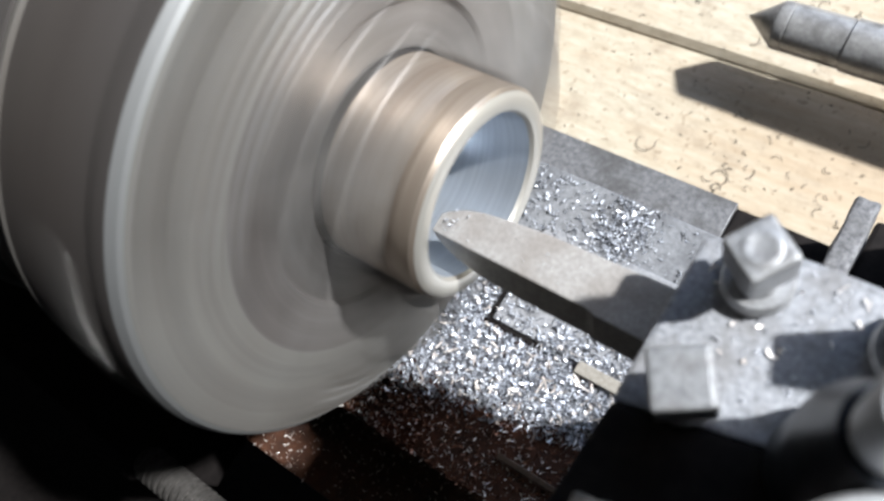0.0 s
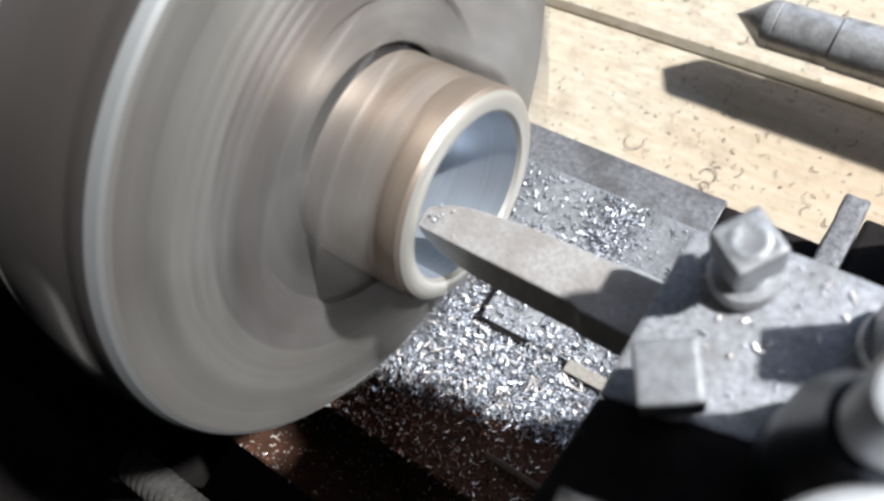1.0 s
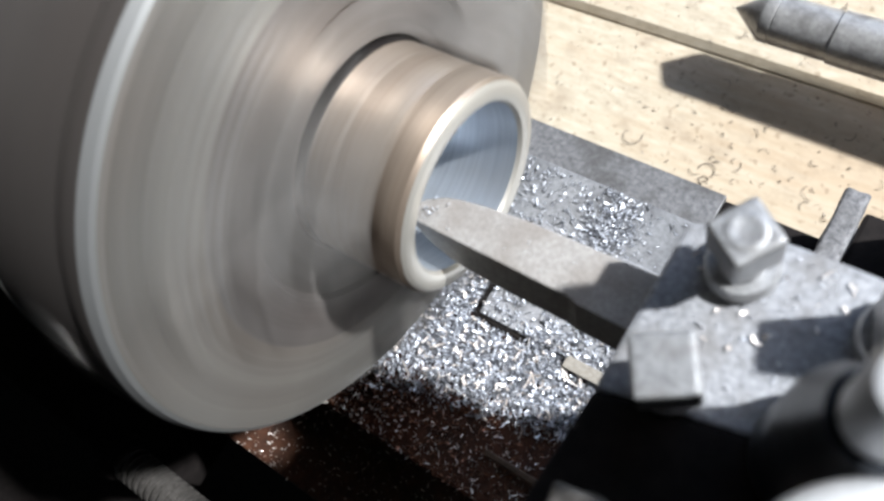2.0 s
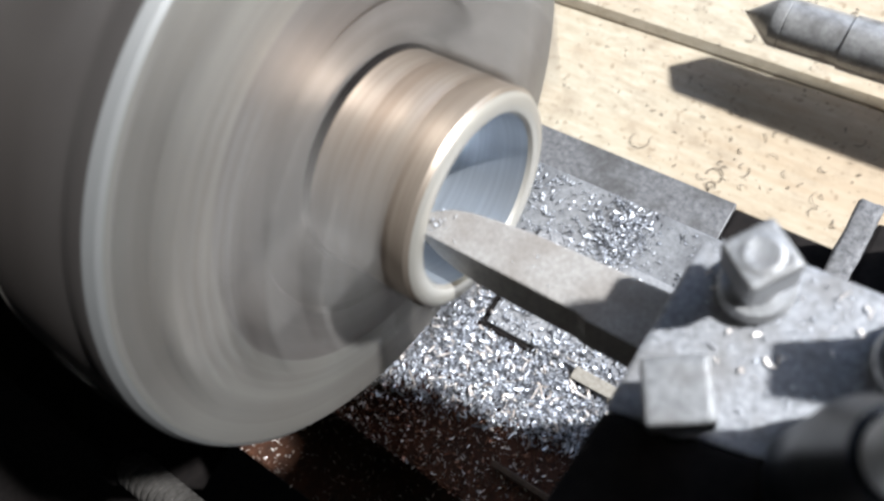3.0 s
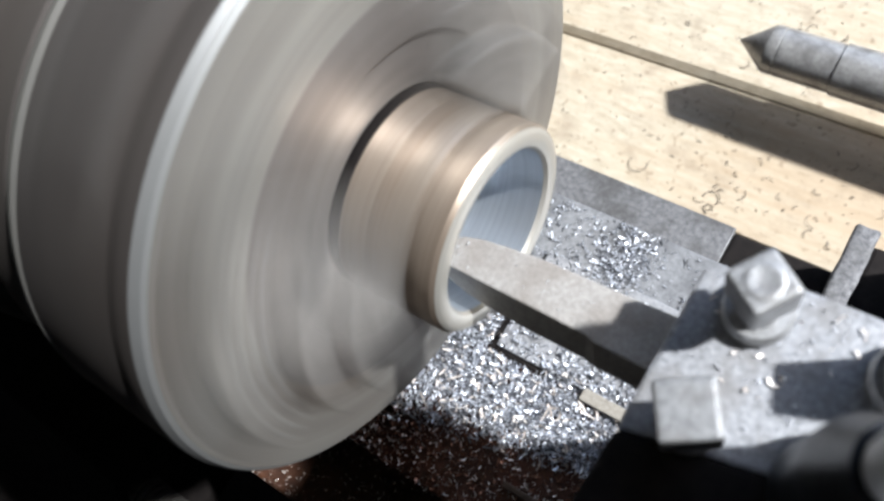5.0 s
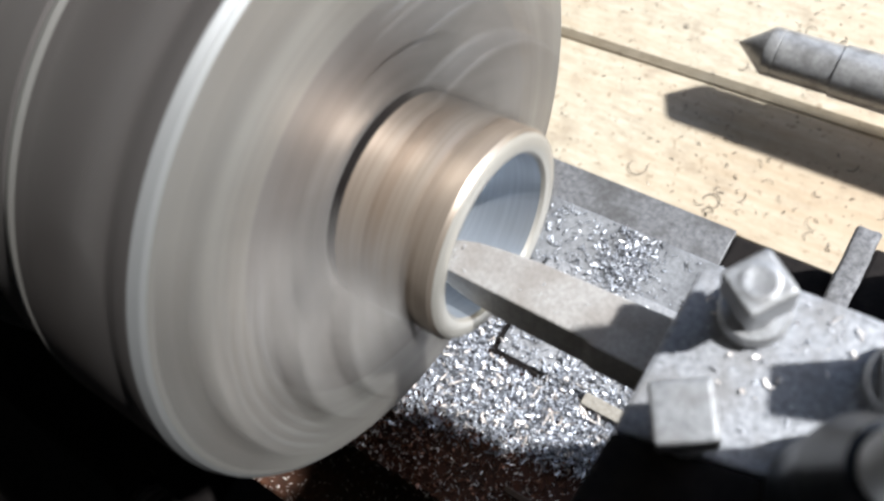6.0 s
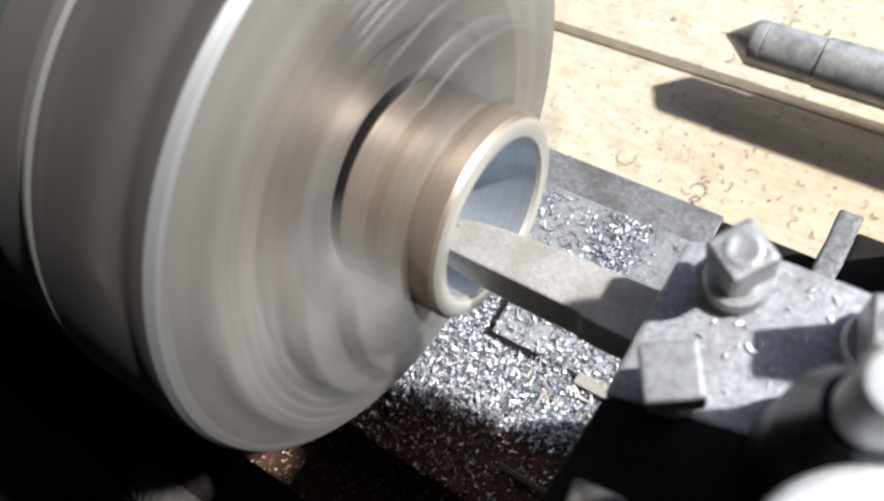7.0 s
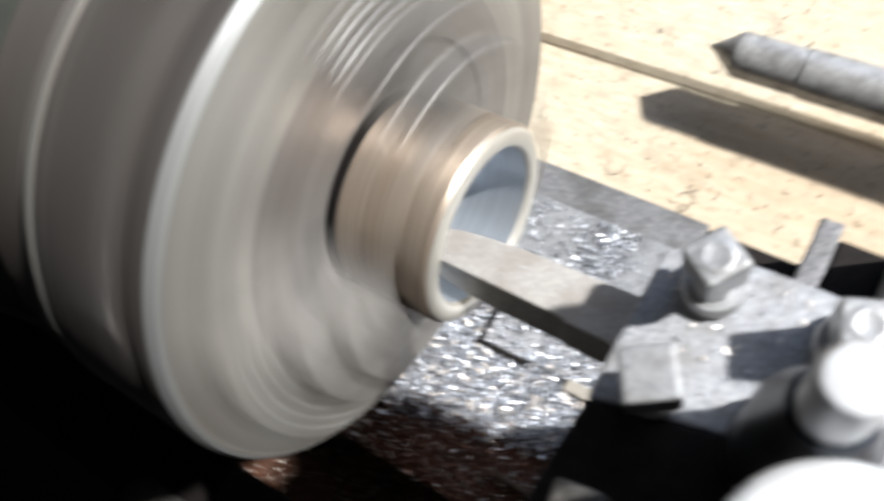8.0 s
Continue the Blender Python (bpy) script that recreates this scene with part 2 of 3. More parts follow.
def prism(outline, z0, z1, bevel=0.5, segments=2, axis="z"):
    """An outline of (a, b) pairs, drawn along an axis from z0 to z1."""
    bm = bmesh.new()
    put = {"z": lambda a, b, c: (a, b, c), "x": lambda a, b, c: (c, a, b), "y": lambda a, b, c: (a, c, b)}[axis]
    low = [bm.verts.new(put(a, b, z0)) for a, b in outline]
    high = [bm.verts.new(put(a, b, z1)) for a, b in outline]
    bm.faces.new(low)
    bm.faces.new(high)
    for i in range(len(low)):
        j = (i + 1) % len(low)
        bm.faces.new((low[i], low[j], high[j], high[i]))
    bmesh.ops.recalc_face_normals(bm, faces=bm.faces)
    return finish(bm, bevel, segments)


def turned(profile, steps=96, axis="x", closed=False, at=(0, 0, 0)):
    """A body of revolution from (along, radius) pairs; radius 0 closes an end."""
    bm = bmesh.new()
    rings = []
    for a, r in profile:
        if r == 0:
            rings.append([bm.verts.new((a, 0, 0))])
        else:
            rings.append([bm.verts.new((a, r * math.cos(k * math.tau / steps), r * math.sin(k * math.tau / steps))) for k in range(steps)])
    pairs = list(zip(rings, rings[1:])) + ([(rings[-1], rings[0])] if closed else [])
    for p, q in pairs:
        for k in range(steps):
            j = (k + 1) % steps
            quad = [p[k % len(p)], p[j % len(p)], q[j % len(q)], q[k % len(q)]]
            face = list(dict.fromkeys(quad))
            if len(face) > 2:
                bm.faces.new(face)
    if axis == "z":
        bmesh.ops.rotate(bm, matrix=Euler((0, radians(-90), 0)).to_matrix(), verts=bm.verts)
    if axis == "y":
        bmesh.ops.rotate(bm, matrix=Euler((0, 0, radians(90))).to_matrix(), verts=bm.verts)
    bmesh.ops.translate(bm, vec=at, verts=bm.verts)
    finish(bm, 0, smooth=True)
    for e in bm.edges:
        if e.is_manifold and e.calc_face_angle(0) > 0.5:
            e.smooth = False
    return bm


def holder(name, label, category, **more):
    return tagged(new(name), label, category, **more)


# ---- unseen room added round the lathe ----
def room():
    """Unseen room added to dim the fill; sun enters by an assumed high back window."""
    def wall(name, x0, x1, y0, y1, z0, z1):
        return tagged(part(name, box(x0, x1, y0, y1, z0, z1, 0), WALLS), kind="structure")
    tagged(part("floor", box(-1400, 2100, -1500, 1000, -1250, -1100, 0), CONCRETE), kind="structure")
    tagged(part("ceiling", box(-1400, 2100, -1500, 1000, 2200, 2300, 0), CEILING), kind="structure")
    wall("wall_front", -1400, 2100, -1600, -1500, -1100, 2200)
    wall("wall_left", -1500, -1400, -1500, 1000, -1100, 2200)
    wall("wall_right", 2100, 2200, -1500, 1000, -1100, 2200)
    wall("wall_back_low", -1400, 2100, 900, 1000, -1100, -100)
    wall("wall_back_high", -1400, 2100, 900, 1000, 2120, 2200)
    wall("wall_back_left", -1400, -250, 900, 1000, -100, 2120)
    wall("wall_back_right", 1950, 2100, 900, 1000, -100, 2120)


room()


# ---- chuck and workpiece ----
JAW_START = radians(17.7)


def lathe_chuck():
    chuck = holder("lathe_chuck", "large grey steel three-jaw lathe chuck spinning on the spindle", "lathe chuck")
    face = turned([(-30.6, 60.6), (-30.75, 72.3), (-30.9, 73), (-30.9, 85.6), (-31.2, 86.4)], 144)
    part("chuck_face", face, CHUCK, chuck, "turned grey front face with shallow steps")
    part("inner_face", turned([(-33.0, 30.9), (-32.6, 31.3), (-32.6, 45), (-30.8, 46), (-30.6, 47), (-30.6, 60.6)], 144), CHUCK_INNER, chuck, "brownish grey oiled middle of the face")
    bevel = turned([(-31.2, 86.4), (-31.9, 87.6), (-32.2, 87.7), (-33.4, 88.7), (-34.0, 88.9)], 144)
    part("rim_bevel", bevel, BEVEL, chuck, "bright polished bevel of the rim")
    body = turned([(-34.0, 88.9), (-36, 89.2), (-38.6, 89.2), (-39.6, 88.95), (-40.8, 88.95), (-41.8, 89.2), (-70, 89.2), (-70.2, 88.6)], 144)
    part("chuck_body", body, CHUCK_SIDE, chuck, "dark side of the chuck")
    # lighter steel than the side, painting a highlight along the rear edge
    rear = turned([(-70.2, 88.6), (-72, 89.4), (-74.5, 88.6), (-76.3, 85.5), (-76.3, 33)], 144)
    part("rear_ring", rear, CHUCK, chuck, "grey rear ring, lighter to paint in the edge highlight")
    # black lining paints in the shade round the tube
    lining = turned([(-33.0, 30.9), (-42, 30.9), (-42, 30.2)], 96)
    part("face_recess", lining, DARK, chuck, "recess lining round the workpiece, painted black for shade")
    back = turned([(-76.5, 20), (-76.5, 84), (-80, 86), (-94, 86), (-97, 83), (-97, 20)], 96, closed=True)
    part("backplate", back, CHUCK_SIDE, chuck, "dark backplate behind the chuck")
    for k in range(3):
        turn = Matrix.Rotation(k * math.tau / 3 + JAW_START, 3, "X")

        def turned_on(bm):
            for v in bm.verts:
                v.co = turn @ v.co
            return bm
        # flat black plate in place of the open slot's shade
        part("jaw_slot", turned_on(prism([(-31.6, 32), (-30.45, 32), (-30.45, 84.5), (-31.6, 84.5)], -12.5, 12.5, 0.2, 1, "y")), DARK, chuck, "black plate standing for the shaded end of the jaw's guide slot")
        jaw = part("jaw", turned_on(prism([(-44, 30.4), (-7.5, 30.4), (-7.5, 50.5), (-14, 51), (-14, 60.5), (-23, 61), (-23, 76.5), (-44, 76.5)], -10.5, 10.5, 1.5, 4, "y")), JAW, chuck)
        for j in range(4):
            r = 62.5 + j * 3.2
            part("tooth", turned_on(prism([(-23.2, r), (-22.2, r + 0.6), (-22.2, r + 1.4), (-23.2, r + 2.0)], -5, 5, 0.25, 1, "y")), BEVEL, jaw, "bright worn tooth")
        hole = turned([(80, 0), (80, 6), (91.4, 6), (91.4, 8), (91.0, 8.2), (91.0, 0)], 24, "z", at=(0, 0, 0))
        side = Matrix.Rotation(k * math.tau / 3 + 1.4, 3, "X")
        for v in hole.verts:
            v.co = side @ (v.co + Vector((-0.055, 0, 0)))
        # black disc in place of the socket's shaded hollow
        part("key_socket", hole, DARK, chuck, "round key socket in the chuck's rim, painted black for shade")
        rim = turned([(86, 8.2), (89.9, 8.2), (90.1, 9), (90.1, 13), (89.6, 14), (86, 14)], 32, "z")
        for v in rim.verts:
            v.co = side @ (v.co + Vector((-0.055, 0, 0)))
        part("socket_rim", rim, JAW, chuck, "raised rim of the key socket")
    return chuck


OUT_OF_TRUE = (0, 0.45, 0.55)


def bushing():
    bush = holder("steel_bushing", "thick brown steel tube being bored, gripped in the chuck jaws", "workpiece")
    outer = turned([(-36, 30), (-23.5, 30), (-22.8, 29.8), (-22.2, 29.8), (-21.5, 30), (-11, 30), (-10.5, 29.75), (-9.9, 29.75), (-9.4, 30), (-2.0, 30), (-0.8, 29.2)], 144, at=OUT_OF_TRUE)
    part("outer_skin", outer, BUSH, bush, "brown turned outer skin")
    face = turned([(-0.8, 29.2), (-0.2, 28.4), (0, 27.8), (0, 25.0), (-0.35, 24.2), (-1.4, 23.4)], 144, at=OUT_OF_TRUE)
    # black ring on the tube paints in the shade of the gap
    part("shade_band", turned([(-34, 30.05), (-33.6, 30.25), (-30.6, 30.25), (-30.4, 30.05)], 144, at=OUT_OF_TRUE), DARK, bush, "black band painted on the tube for the shaded gap at the chuck")
    part("end_face", face, BUSH_FACE, bush, "bright faced rim with small chamfers")
    bore = turned([(-1.4, 23.4), (-36, 23.2), (-36, 0)], 144, at=OUT_OF_TRUE)
    part("bore", bore, BORE, bush, "bright freshly bored inside")
    return bush


chuck = lathe_chuck()
bush = bushing()


def headstock():
    head = holder("headstock", "grey-green painted lathe headstock casting", "lathe headstock")
    part("casting", box(-420, -118, -90, 130, -95, 130, 12, 4), PAINT, head)
    part("spindle_nose", turned([(-119, 0), (-119, 42), (-97.5, 42), (-97.5, 0)], 48), CHUCK_SIDE, head)
    return head


headstock()


# ---- bed, plates, rails ----
def lathe_bed():
    bed = holder("lathe_bed", "grey cast-iron lathe bed strewn with swarf", "lathe bed")
    part("way", box(-420, 620, -15.5, 52, -220, -106, 0.5), BED, bed)
    part("front_way", box(-420, 620, -75, -15.6, -220, -106.2, 0.8), FRONT, bed, "rust-brown front way, darkened for shade")
    part("rear_flange", box(-420, 31.8, 52.2, 84, -175, -150, 0.4), PLATE, bed, "bare grey rear flange of the bed")
    part("front_ledge", box(-420, 620, -114.5, -75.2, -260, -141, 1.5), LEDGE, bed, "rusty oiled front ledge")
    # bracket is black to stand for the shade below the chuck
    part("screw_bracket", box(-420, -152, -160, -114.8, -215, -152, 2.0), DARK, bed, "bracket carrying the leadscrew, painted black for shade")
    part("inner_rail", box(8, 620, -59.5, -57, -106, -102.5, 0.6), RAIL, bed, "rusty narrow rail")
    part("insert_plate", box(-20.5, 620, -14.8, 28, -105.8, -103.0, 0.4), INSERT, bed)
    part("slot", box(-22.9, -20.6, -16.9, 12, -105.9, -104.0, 0.1), DARK, bed, "dark gap along the inserted plate")
    part("slot", box(-20.5, 4, -16.8, -14.9, -105.9, -104.0, 0.1), DARK, bed, "dark gap along the inserted plate")
    return bed


lathe_bed()
# black tray and stand, added so that the space below stays dark
tray = holder("dark_tray", "black sheet tray added under the bed for the unlit dark", "chip tray")
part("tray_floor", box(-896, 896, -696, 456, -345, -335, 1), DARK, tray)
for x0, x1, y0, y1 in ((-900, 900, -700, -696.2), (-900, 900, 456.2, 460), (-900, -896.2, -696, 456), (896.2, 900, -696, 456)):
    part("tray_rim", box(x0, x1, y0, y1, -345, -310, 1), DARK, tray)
tagged(part("dark_stand", box(-900, 600, -150, 400, -1100, -345.2, 5), DARK), "black stand block added to close off the dark below", "machine stand")
tagged(part("steel_block", box(17.5, 90, -18.3, -13.4, -106, -101.2, 0.5), TANBLOCK), "bare tan steel block lying on the bed", "steel block")
tagged(part("rear_arm", box(74, 82.5, 53, 86, -149, -104, 1.5, rough=0.9, cuts=5), ARM), "rough cast grey arm standing on the bed's rear flange", "bracket")
saddle = holder("lathe_saddle", "grey cast lathe saddle beside the rough arm", "lathe saddle")
part("wing", box(104, 190, 53, 96, -149, -100, 2), CAST, saddle)
# two black slabs put where only shade lies beside the arm
part("apron_shade", box(82.7, 103.8, 53, 96, -170, -142, 2), DARK, saddle, "black slab standing in for shade")
part("flange_shade", box(32, 73.8, 52.5, 82, -172, -150.2, 1.5), DARK, saddle, "black slab standing in for shade")


def leadscrew():
    screw = holder("leadscrew", "dark oily leadscrew with square thread below the chuck", "leadscrew")
    prof = []
    for k in range(118):
        a = -138 + k * 4
        prof += [(a, 8.4), (a + 1.7, 8.4), (a + 2.0, 6.4), (a + 3.7, 6.4)]
    part("thread", turned([(-141.8, 0), (-141.8, 6.4), (-138.2, 6.4)] + prof + [(334, 6.4), (334, 0)], 32, at=(-6, -149, -138)), SCREW, screw)
    part("end_collar", turned([(-145.8, 0), (-145.8, 11), (-142, 11), (-142, 0)], 32, at=(-6, -149, -138)), DARK, screw)
    return screw


leadscrew()


# ---- planks and what lies on them ----
def plank(y0, y1, z0, z1, slope=0.5):
    """A sawn board along the lathe; its front edge is planed off by slope."""
    bm = prism([(y0, z0), (y1, z0), (y1, z1), (y0 + slope, z1), (y0, z1 - min(slope, 5.0))], -420, 520, 0.4, 2, "x")
    return tagged(part("plank", bm, WOOD), "pale sawn pine plank sprinkled with dark chips", "plank", "planks behind the lathe")


plank(125.5, 211.5, -288, -266)
plank(211.7, 380, -288, -260.5, 4.2)
tagged(part("bench_beam", box(-420, 520, 130, 380, -334.5, -288.5, 3), RUST), "dark wooden beam under the planks", "beam")


def lathe_centre():
    c = holder("lathe_centre", "grey steel lathe centre with a conical point, lying on the plank", "lathe centre")
    at = (3.0, 218.2, -223)
    part("point", turned([(-28, 0), (-27.4, 0.8), (-11.6, 12.9), (-10.2, 13.6), (-5.2, 13.6), (-4.8, 13.1), (-4.2, 13.1), (-3.9, 13.6), (26, 13.6), (26.3, 13.2), (26.9, 13.2)], 64, at=at), CENTRE, c, "polished conical point with a groove")
    part("shank", turned([(26.9, 13.2), (27.2, 14.4), (165, 15.4), (165, 29.4), (230, 29.4), (232, 27), (232, 0)], 64, at=at), CENTRE, c)
    return c


lathe_centre()


# ---- tool post, slide, tool ----
def square_bolt(parent, x, y, top, size, turn, base=20.0, collar=0.66, neck=4.5, boss=True, mat=BOLT):
    bolt = part("clamp_bolt", turned([(base + neck, 0), (base + neck, size * 0.42), (base + 4.5, size * 0.42), (base + 4.5, size * collar), (base + 3.2, size * (collar + 0.08)), (base + 1.2, size * (collar + 0.08)), (base + 0.6, size * collar), (base, size * collar), (base, 0)], 40, "z", at=(x, y, 0)),
                mat, parent, "worn square-headed clamping bolt")
    h = size / 2
    bm = prism([(-h, -h), (h, -h), (h, h), (-h, h)], base + neck, top, 1.15, 3)
    m = Matrix.Translation((x / 1000, y / 1000, 0)) @ Matrix.Rotation(radians(turn), 4, "Z")
    bmesh.ops.transform(bm, matrix=m, verts=bm.verts)
    part("bolt_head", bm, mat, bolt)
    if boss:
        part("head_boss", turned([(top - 0.3, 4.1), (top + 0.1, 3.9), (top + 0.26, 3.3), (top + 0.26, 2.6), (top + 0.08, 1.8), (top + 0.06, 0)], 28, "z", at=(x, y, 0)), BOLT, bolt)
    return bolt


def toolpost():
    post = holder("toolpost", "dusty grey square four-way lathe toolpost", "toolpost")
    plate = prism([(57.2, -31.5), (114, -20), (114, 13.6), (66, 12.0), (57.8, 8.0)], 2.5, 20, 1.0, 2)
    bmesh.ops.subdivide_edges(plate, edges=[e for e in plate.edges if e.calc_length() > 0.004], cuts=9, use_grid_fill=True)
    for v in plate.verts:
        v.co += (noise.noise_vector(v.co * 160) * 0.25 + noise.noise_vector(v.co * 500) * 0.12) * 0.001
    part("top_plate", plate, CAST, post)
    # the plate's front half is black to stand for shade lying on it
    part("front_half", prism([(55.2, -62), (114, -62), (114, -20.2), (57.2, -31.7)], 2.5, 19.6, 1.0, 2), DARK, post, "front half of the top plate, painted black for shade")
    # core, base and rest get the same black in place of shade
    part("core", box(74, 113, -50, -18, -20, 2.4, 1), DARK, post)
    part("base", box(58, 131, -62, -15, -45, -20.2, 2.5, 3), DARK, post, "base of the toolpost, painted black for shade")
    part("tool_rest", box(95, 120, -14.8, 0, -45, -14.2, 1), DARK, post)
    square_bolt(post, 71.5, 3.2, 42, 10.4, -34, neck=11.0, collar=0.62)
    square_bolt(post, 69.8, -24.3, 42, 11.7, 32, collar=0.42, neck=10, boss=False)
    # the front bolt gets darker steel to stand for shade on it
    square_bolt(post, 68.4, -54.6, 41, 10.0, 8, collar=0.5, neck=6, boss=False, mat=SCREW)
    square_bolt(post, 101.5, 2.6, 40, 10.5, 20, neck=4.6)
    # hub body coloured dark for shade, cap coloured pale for sun
    hub = part("clamp_hub", turned([(20, 0), (20, 12.4), (22, 12.8), (26, 12.5), (31, 11.2), (56, 10.8), (66, 8.5), (76, 6.6), (76, 0)], 56, "z", at=(99.2, -23.6, 0)), HUB_SHADE, post, "round clamping hub, painted dark for its shaded side")
    part("hub_cap", turned([(76, 5.3), (93, 5.3), (95.4, 4.3), (96, 0)], 40, "z", at=(99.2, -23.6, 0)), HUB, hub, "cap, painted pale for the sun on it")
    ends = [(109.5 + 18.5 * math.cos(a), -46.6 + 18.5 * math.sin(a)) for a in [radians(10 + 170 * k / 24) for k in range(25)]]
    part("lever", prism(ends + [(97, -120), (117, -120)], 63, 76, 3.0, 4), HUB, hub, "bright steel clamping lever with a broad rounded end")
    return post


def compound_slide():
    slide = holder("compound_slide", "compound slide under the toolpost, painted black for shade", "compound slide")
    # slide coloured black in place of the shade under the post
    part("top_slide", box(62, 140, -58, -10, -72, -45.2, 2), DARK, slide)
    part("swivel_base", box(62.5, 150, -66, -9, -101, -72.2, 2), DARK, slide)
    return slide


def boring_tool():
    tool = holder("boring_tool", "flat-topped grey forged boring tool clamped in the toolpost", "boring tool")
    bm = bmesh.new()
    # sections along x: back y, front y, bulge y, bottom z
    secs = [(-8.8, -8.4, -13.3, -13.6, -4), (-7.6, -7.0, -13.5, -14.4, -7), (-3, -4.6, -13.6, -15.8, -9), (2, -3.2, -13.6, -16.6, -11), (9, -2.2, -13.6, -17.2, -12),
            (20, -1.1, -13.6, -17.5, -13), (38, -0.5, -13.7, -17.5, -13), (40.5, -0.4, -14.4, -18.0, -13.5), (60, 0.4, -14.6, -18.0, -14), (112, 1.2, -14.6, -18.0, -14)]
    rings = []
    for x, yb, yf, yo, zb in secs:
        top = 0.6 if x < -5 else 1.0
        rings.append([bm.verts.new(p) for p in ((x, yb, top), (x, yf, top), (x, yo, zb * 0.8), (x, (yb + yo) / 2, zb), (x, yb + 0.4, zb * 0.8))])
    for p, q in zip(rings, rings[1:]):
        for k in range(5):
            bm.faces.new((p[k], p[(k + 1) % 5], q[(k + 1) % 5], q[k]))
    bm.faces.new(rings[0])
    bm.faces.new(rings[-1])
    bmesh.ops.recalc_face_normals(bm, faces=bm.faces)
    part("tool_bar", finish(bm, 0.45, 2), TOOL, tool)
    return tool


post = toolpost()
slide = compound_slide()
tool = boring_tool()


# ---- swarf ----
def flakes(count, place, size, rng, n=5):
    """Many small curled shavings, joined: short ribbons, some flat, some rolled up."""
    verts, faces = [], []
    for _ in range(count):
        x, y, z = place(rng)
        s = size * rng.uniform(0.35, 1.5)
        w = min(0.8, s * rng.uniform(0.10, 0.29))
        bend = rng.uniform(0.5, 2.0) if rng.random() < 0.5 else rng.uniform(2.0, 6.5)
        r = s / bend
        twist = rng.uniform(-0.9, 0.9)
        m = Euler((rng.uniform(-1.5, 1.5), rng.uniform(-0.9, 0.9), rng.uniform(0, 6.28))).to_matrix()
        b = len(verts)
        for k in range(n):
            f = k / (n - 1)
            a = bend * (f - 0.5)
            for side in (-0.5, 0.5):
                p = m @ Vector((r * math.sin(a), side * w * (1 - 0.6 * abs(f - 0.4)) + twist * (f - 0.5) * w * 2, r * (1 - math.cos(a)) + side * w * twist))
                verts.append(((x + p.x) / 1000, (y + p.y) / 1000, (z + p.z) / 1000))
        for k in range(n - 1):
            faces.append((b + 2 * k, b + 2 * k + 1, b + 2 * k + 3, b + 2 * k + 2))
    return verts, faces


def stuff(name, label, category, verts, faces, mat):
    me = bpy.data.meshes.new(name)
    me.from_pydata(verts, [], faces)
    me.materials.append(mat)
    return tagged(new(name, me), label, category, kind="stuff")


rng = random.Random(7)


def heap(x, y):
    """Height of the swarf heap over the bed, mm."""
    h = 3.0 * math.exp(-(((x + 8) / 32) ** 2 + ((y + 34) / 22) ** 2)) + 0.8
    return max(0.0, h + 1.3 * noise.noise(Vector((x * 0.12, y * 0.12, 3))))


def on_front(r):
    x = r.uniform(-75, 62)
    y = min(-1, r.gauss(-29, 17))
    # bright swarf thins out along the line of the toolpost's cast shadow
    edge = -43 + 0.25 * x
    while y < -70 or r.random() < (edge - y + 4) / 12:
        y = min(-1, r.gauss(-29, 17))
    if (-24 < x < 0 and -17.8 < y < -14.6) or (-23.4 < x < -20.6 and y > -17.4):
        return on_front(r)
    if y > -15 and x > -21:
        if r.random() < (0.88 if x < 2 else 0.55):
            return on_front(r)
        return x, y, -102.9 + r.uniform(0.2, 1.0)
    return x, y, -106 + heap(x, y) * r.uniform(0.2, 1.0) + 0.4


# beyond that line lies swarf coloured dark for the shade
def on_shaded_rust(r):
    x = r.uniform(-75, 62)
    y = r.uniform(-75, min(-34, -42 + 0.25 * x))
    return x, y, -106 + heap(x, y) * r.uniform(0.1, 0.6) + 0.4


def on_back(r):
    x, y = r.uniform(-60, 16), r.uniform(-16, 50)
    if r.random() < 0.3:
        x, y = r.gauss(6, 6), r.gauss(38, 7)
    elif r.random() < 0.08:
        x = r.uniform(10, 45)
    y = max(-16, min(51, y))
    return min(x, 60), y, (-102.8 if -20 < x and -14 < y < 28 else -105.8) + r.uniform(0.2, 1.2)


def on_ledge(r):
    return r.uniform(-140, 60), r.uniform(-114, -76), -141 + r.uniform(0.3, 1.2)


stuff("swarf", "heap of bright curled steel swarf on the lathe bed", "swarf", *flakes(16000, on_front, 2.9, rng), SWARF)
stuff("swarf", "rust-brown swarf, darkened for shade, on the rusty front way", "swarf", *flakes(1500, on_shaded_rust, 2.4, rng), SHADED_RUSTY_SWARF)
stuff("swarf", "thin scatter of bright steel swarf on the bed", "swarf", *flakes(2100, on_back, 2.3, rng), SWARF)
stuff("swarf", "sparse swarf specks on the rusty front ledge", "swarf", *flakes(900, on_ledge, 1.3, rng), SHADED_RUSTY_SWARF)
stuff("swarf", "specks of swarf on the rusty ledge, painted pale as glints", "swarf", *flakes(2200, lambda r: on_ledge(r) if r.random() < 0.45 else on_shaded_rust(r), 1.7, rng), GLINT)
stuff("swarf", "long thin bright curls lying on the swarf heap", "swarf", *flakes(420, lambda r: tuple(a + b for a, b in zip(on_front(r), (0, 0, 0.8))), 5.2, rng, 9), GLINT)


def on_planks(r):
    x, y = r.uniform(-150, 160), r.uniform(110, 320)
    return x, y, (-266 if y < 213.5 else -260.5) + 0.3


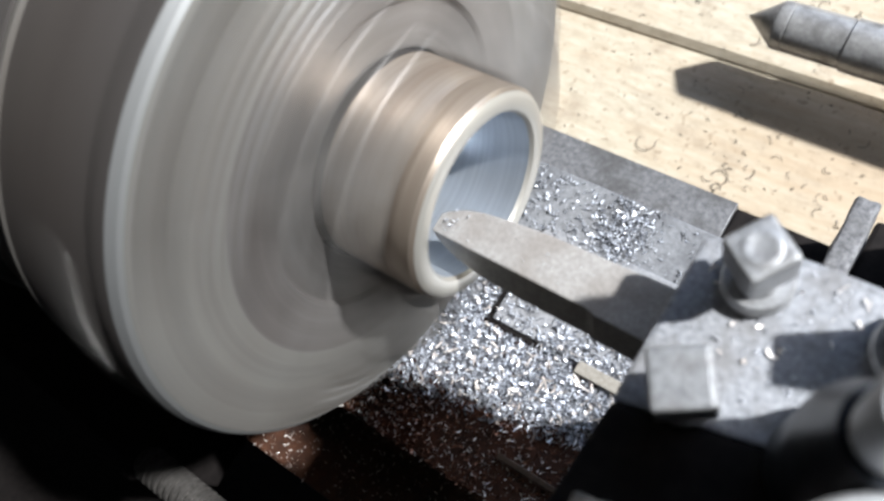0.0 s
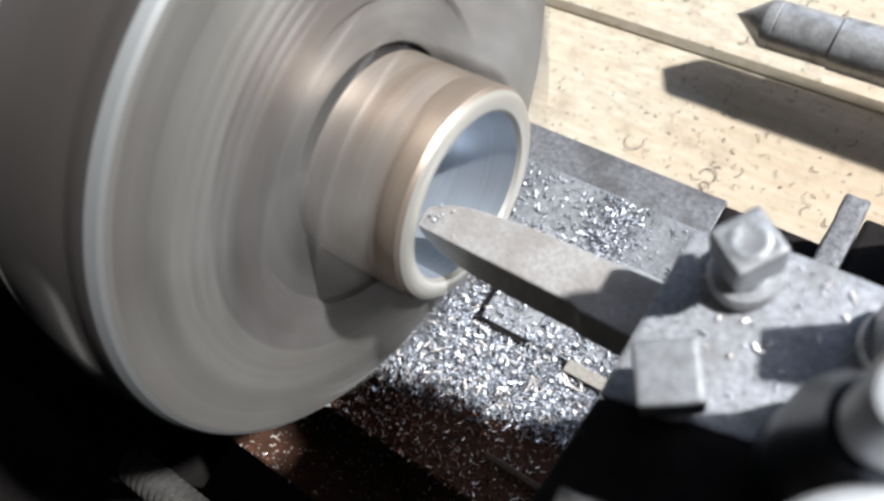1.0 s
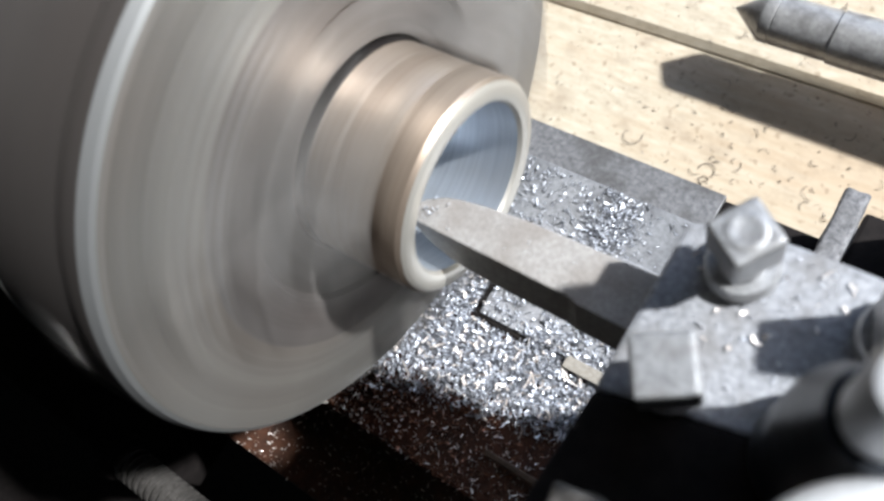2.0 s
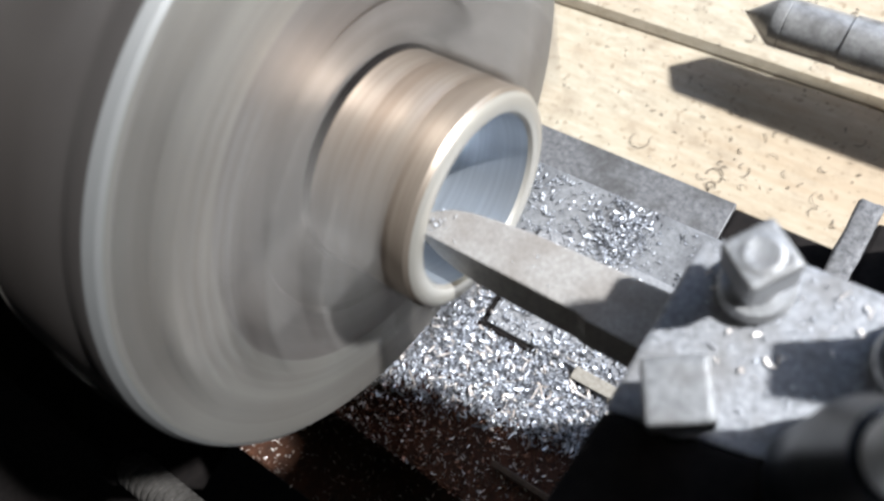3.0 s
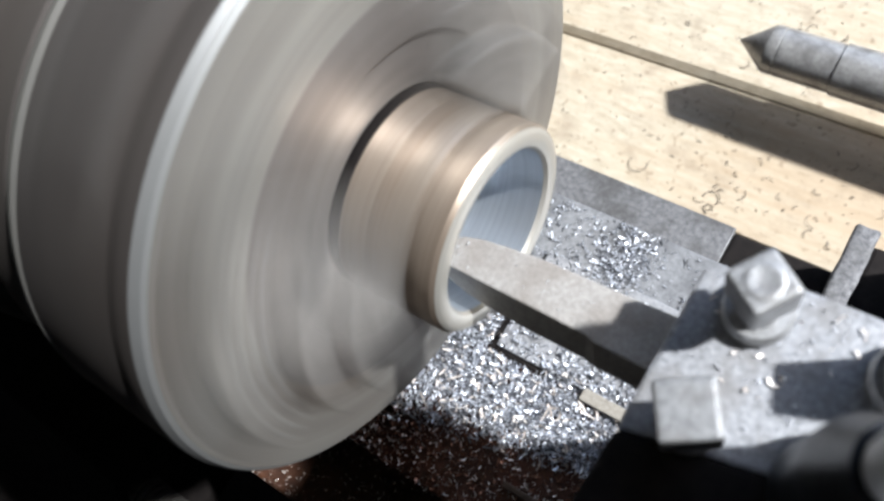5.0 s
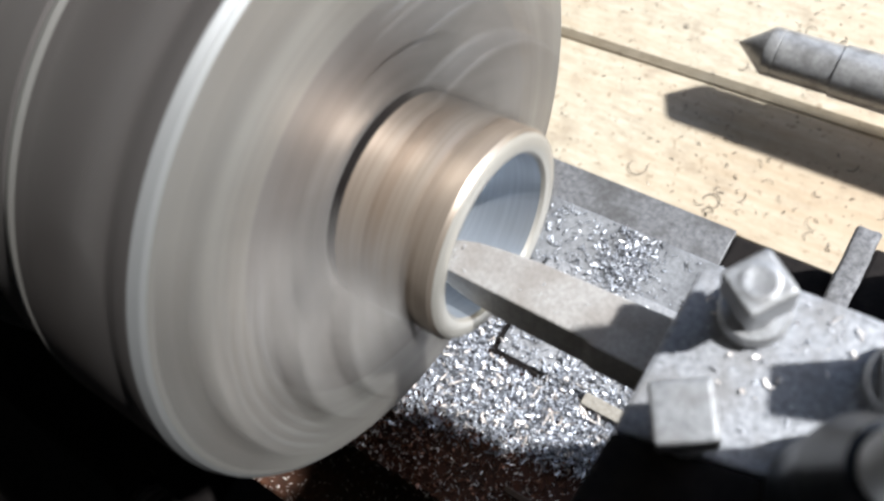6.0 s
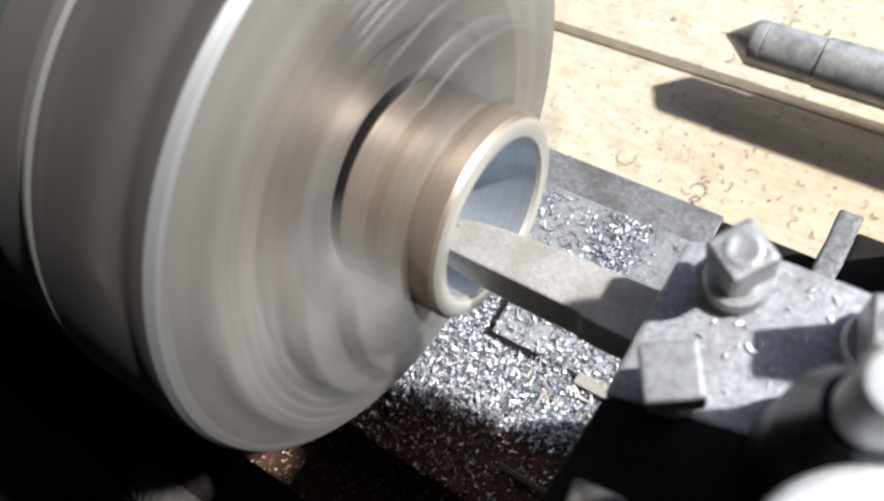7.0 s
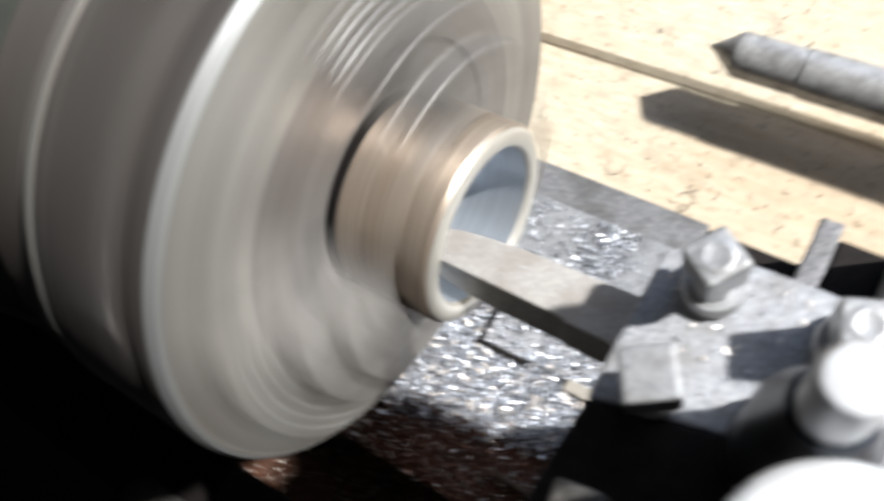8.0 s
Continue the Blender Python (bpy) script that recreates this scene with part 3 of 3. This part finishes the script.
def arcs(spots, rng):
    """Thin wire-like curls lying flat."""
    verts, faces = [], []
    for x, y, z, r, start, sweep in spots:
        n = 12
        w = rng.uniform(0.14, 0.32)
        for k in range(n + 1):
            a = start + sweep * k / n
            rr = r * (1 + 0.25 * k / n)
            lift = 0.4 + 0.9 * math.sin(k / n * 3.1)
            b = len(verts)
            for da, dz in ((-w, 0), (0, w), (w, 0), (0, -w)):
                verts.append(((x + (rr + da) * math.cos(a)) / 1000, (y + (rr + da) * math.sin(a)) / 1000, (z + lift + dz) / 1000))
            if k:
                for j in range(4):
                    i = (j + 1) % 4
                    faces.append((b - 4 + j, b - 4 + i, b + i, b + j))
    return verts, faces


spots = [(-54, 143, -266, 5.0, 2.6, 4.2), (-4, 139, -266, 4.2, 5.5, 4.0), (-3, 133, -266, 2.2, 0.4, 4.4), (52, 150, -266, 4.0, 2.4, 2.6), (8, 148, -266, 3.6, 5.0, 2.2),
         (30, 231, -260.5, 3.5, 0.2, 3.4), (36, 228, -260.5, 3.0, 2.0, 3.6)]
for _ in range(90):
    x, y = rng.gauss(35, 75), rng.uniform(128, 330)
    if y < 213.5 and rng.random() < 0.6:
        x, y = rng.gauss(40, 38), rng.uniform(130, 185)
    if abs(y - 214) > 4:
        spots.append((x, y, -266 if y < 213.5 else -260.5, rng.uniform(0.8, 3.0), rng.uniform(0, 6.28), rng.uniform(0.6, 3.4)))
stuff("curled_wires", "thin dark curled turnings lying on the planks", "chips", *arcs(spots, rng), CURLS)
stuff("curled_chips", "dark curled steel chips scattered on the planks", "chips", *flakes(650, on_planks, 2.2, rng), CURLS)


def crumbs(parent, name, count, place, size, mat=SWARF):
    me = bpy.data.meshes.new(name)
    verts, faces = flakes(count, place, size, rng)
    me.from_pydata(verts, [], faces)
    me.materials.append(mat)
    ob = tagged(new(name, me), "bright steel crumbs lying on top", kind="stuff")
    ob.parent = parent
    return ob


crumbs(post, "swarf_dust", 110, lambda r: (r.uniform(60, 100), r.uniform(-20, 10), 20.4), 1.2)
crumbs(post, "swarf_dust", 34, lambda r: (r.uniform(62, 108), r.uniform(-18, 10), 20.7), 2.0, GLINT)
crumbs(tool, "swarf_dust", 26, lambda r: (r.gauss(-4, 2.0), r.gauss(-9.5, 1.2), 1.5), 1.2)
crumbs(tool, "swarf_dust", 14, lambda r: (r.uniform(0, 40), r.uniform(-12, -4), 1.3), 0.7)


# ---- what moves ----
SPIN = 64.3      # degrees a thirtieth of a second, the top coming to the front
FEED = 1.028e-3  # metres a second towards the chuck


def motions():
    spin = [(k / 30, pose(0, 0, 0, SPIN * k)) for k in range(241)]
    walk(chuck, spin)
    walk(bush, spin)
    for carried in (post, slide, tool):
        walk(carried, [(t, pose(-FEED * t, 0, 0)) for t in (0.0, 2.0, 4.0, 6.0, 8.0)])


motions()
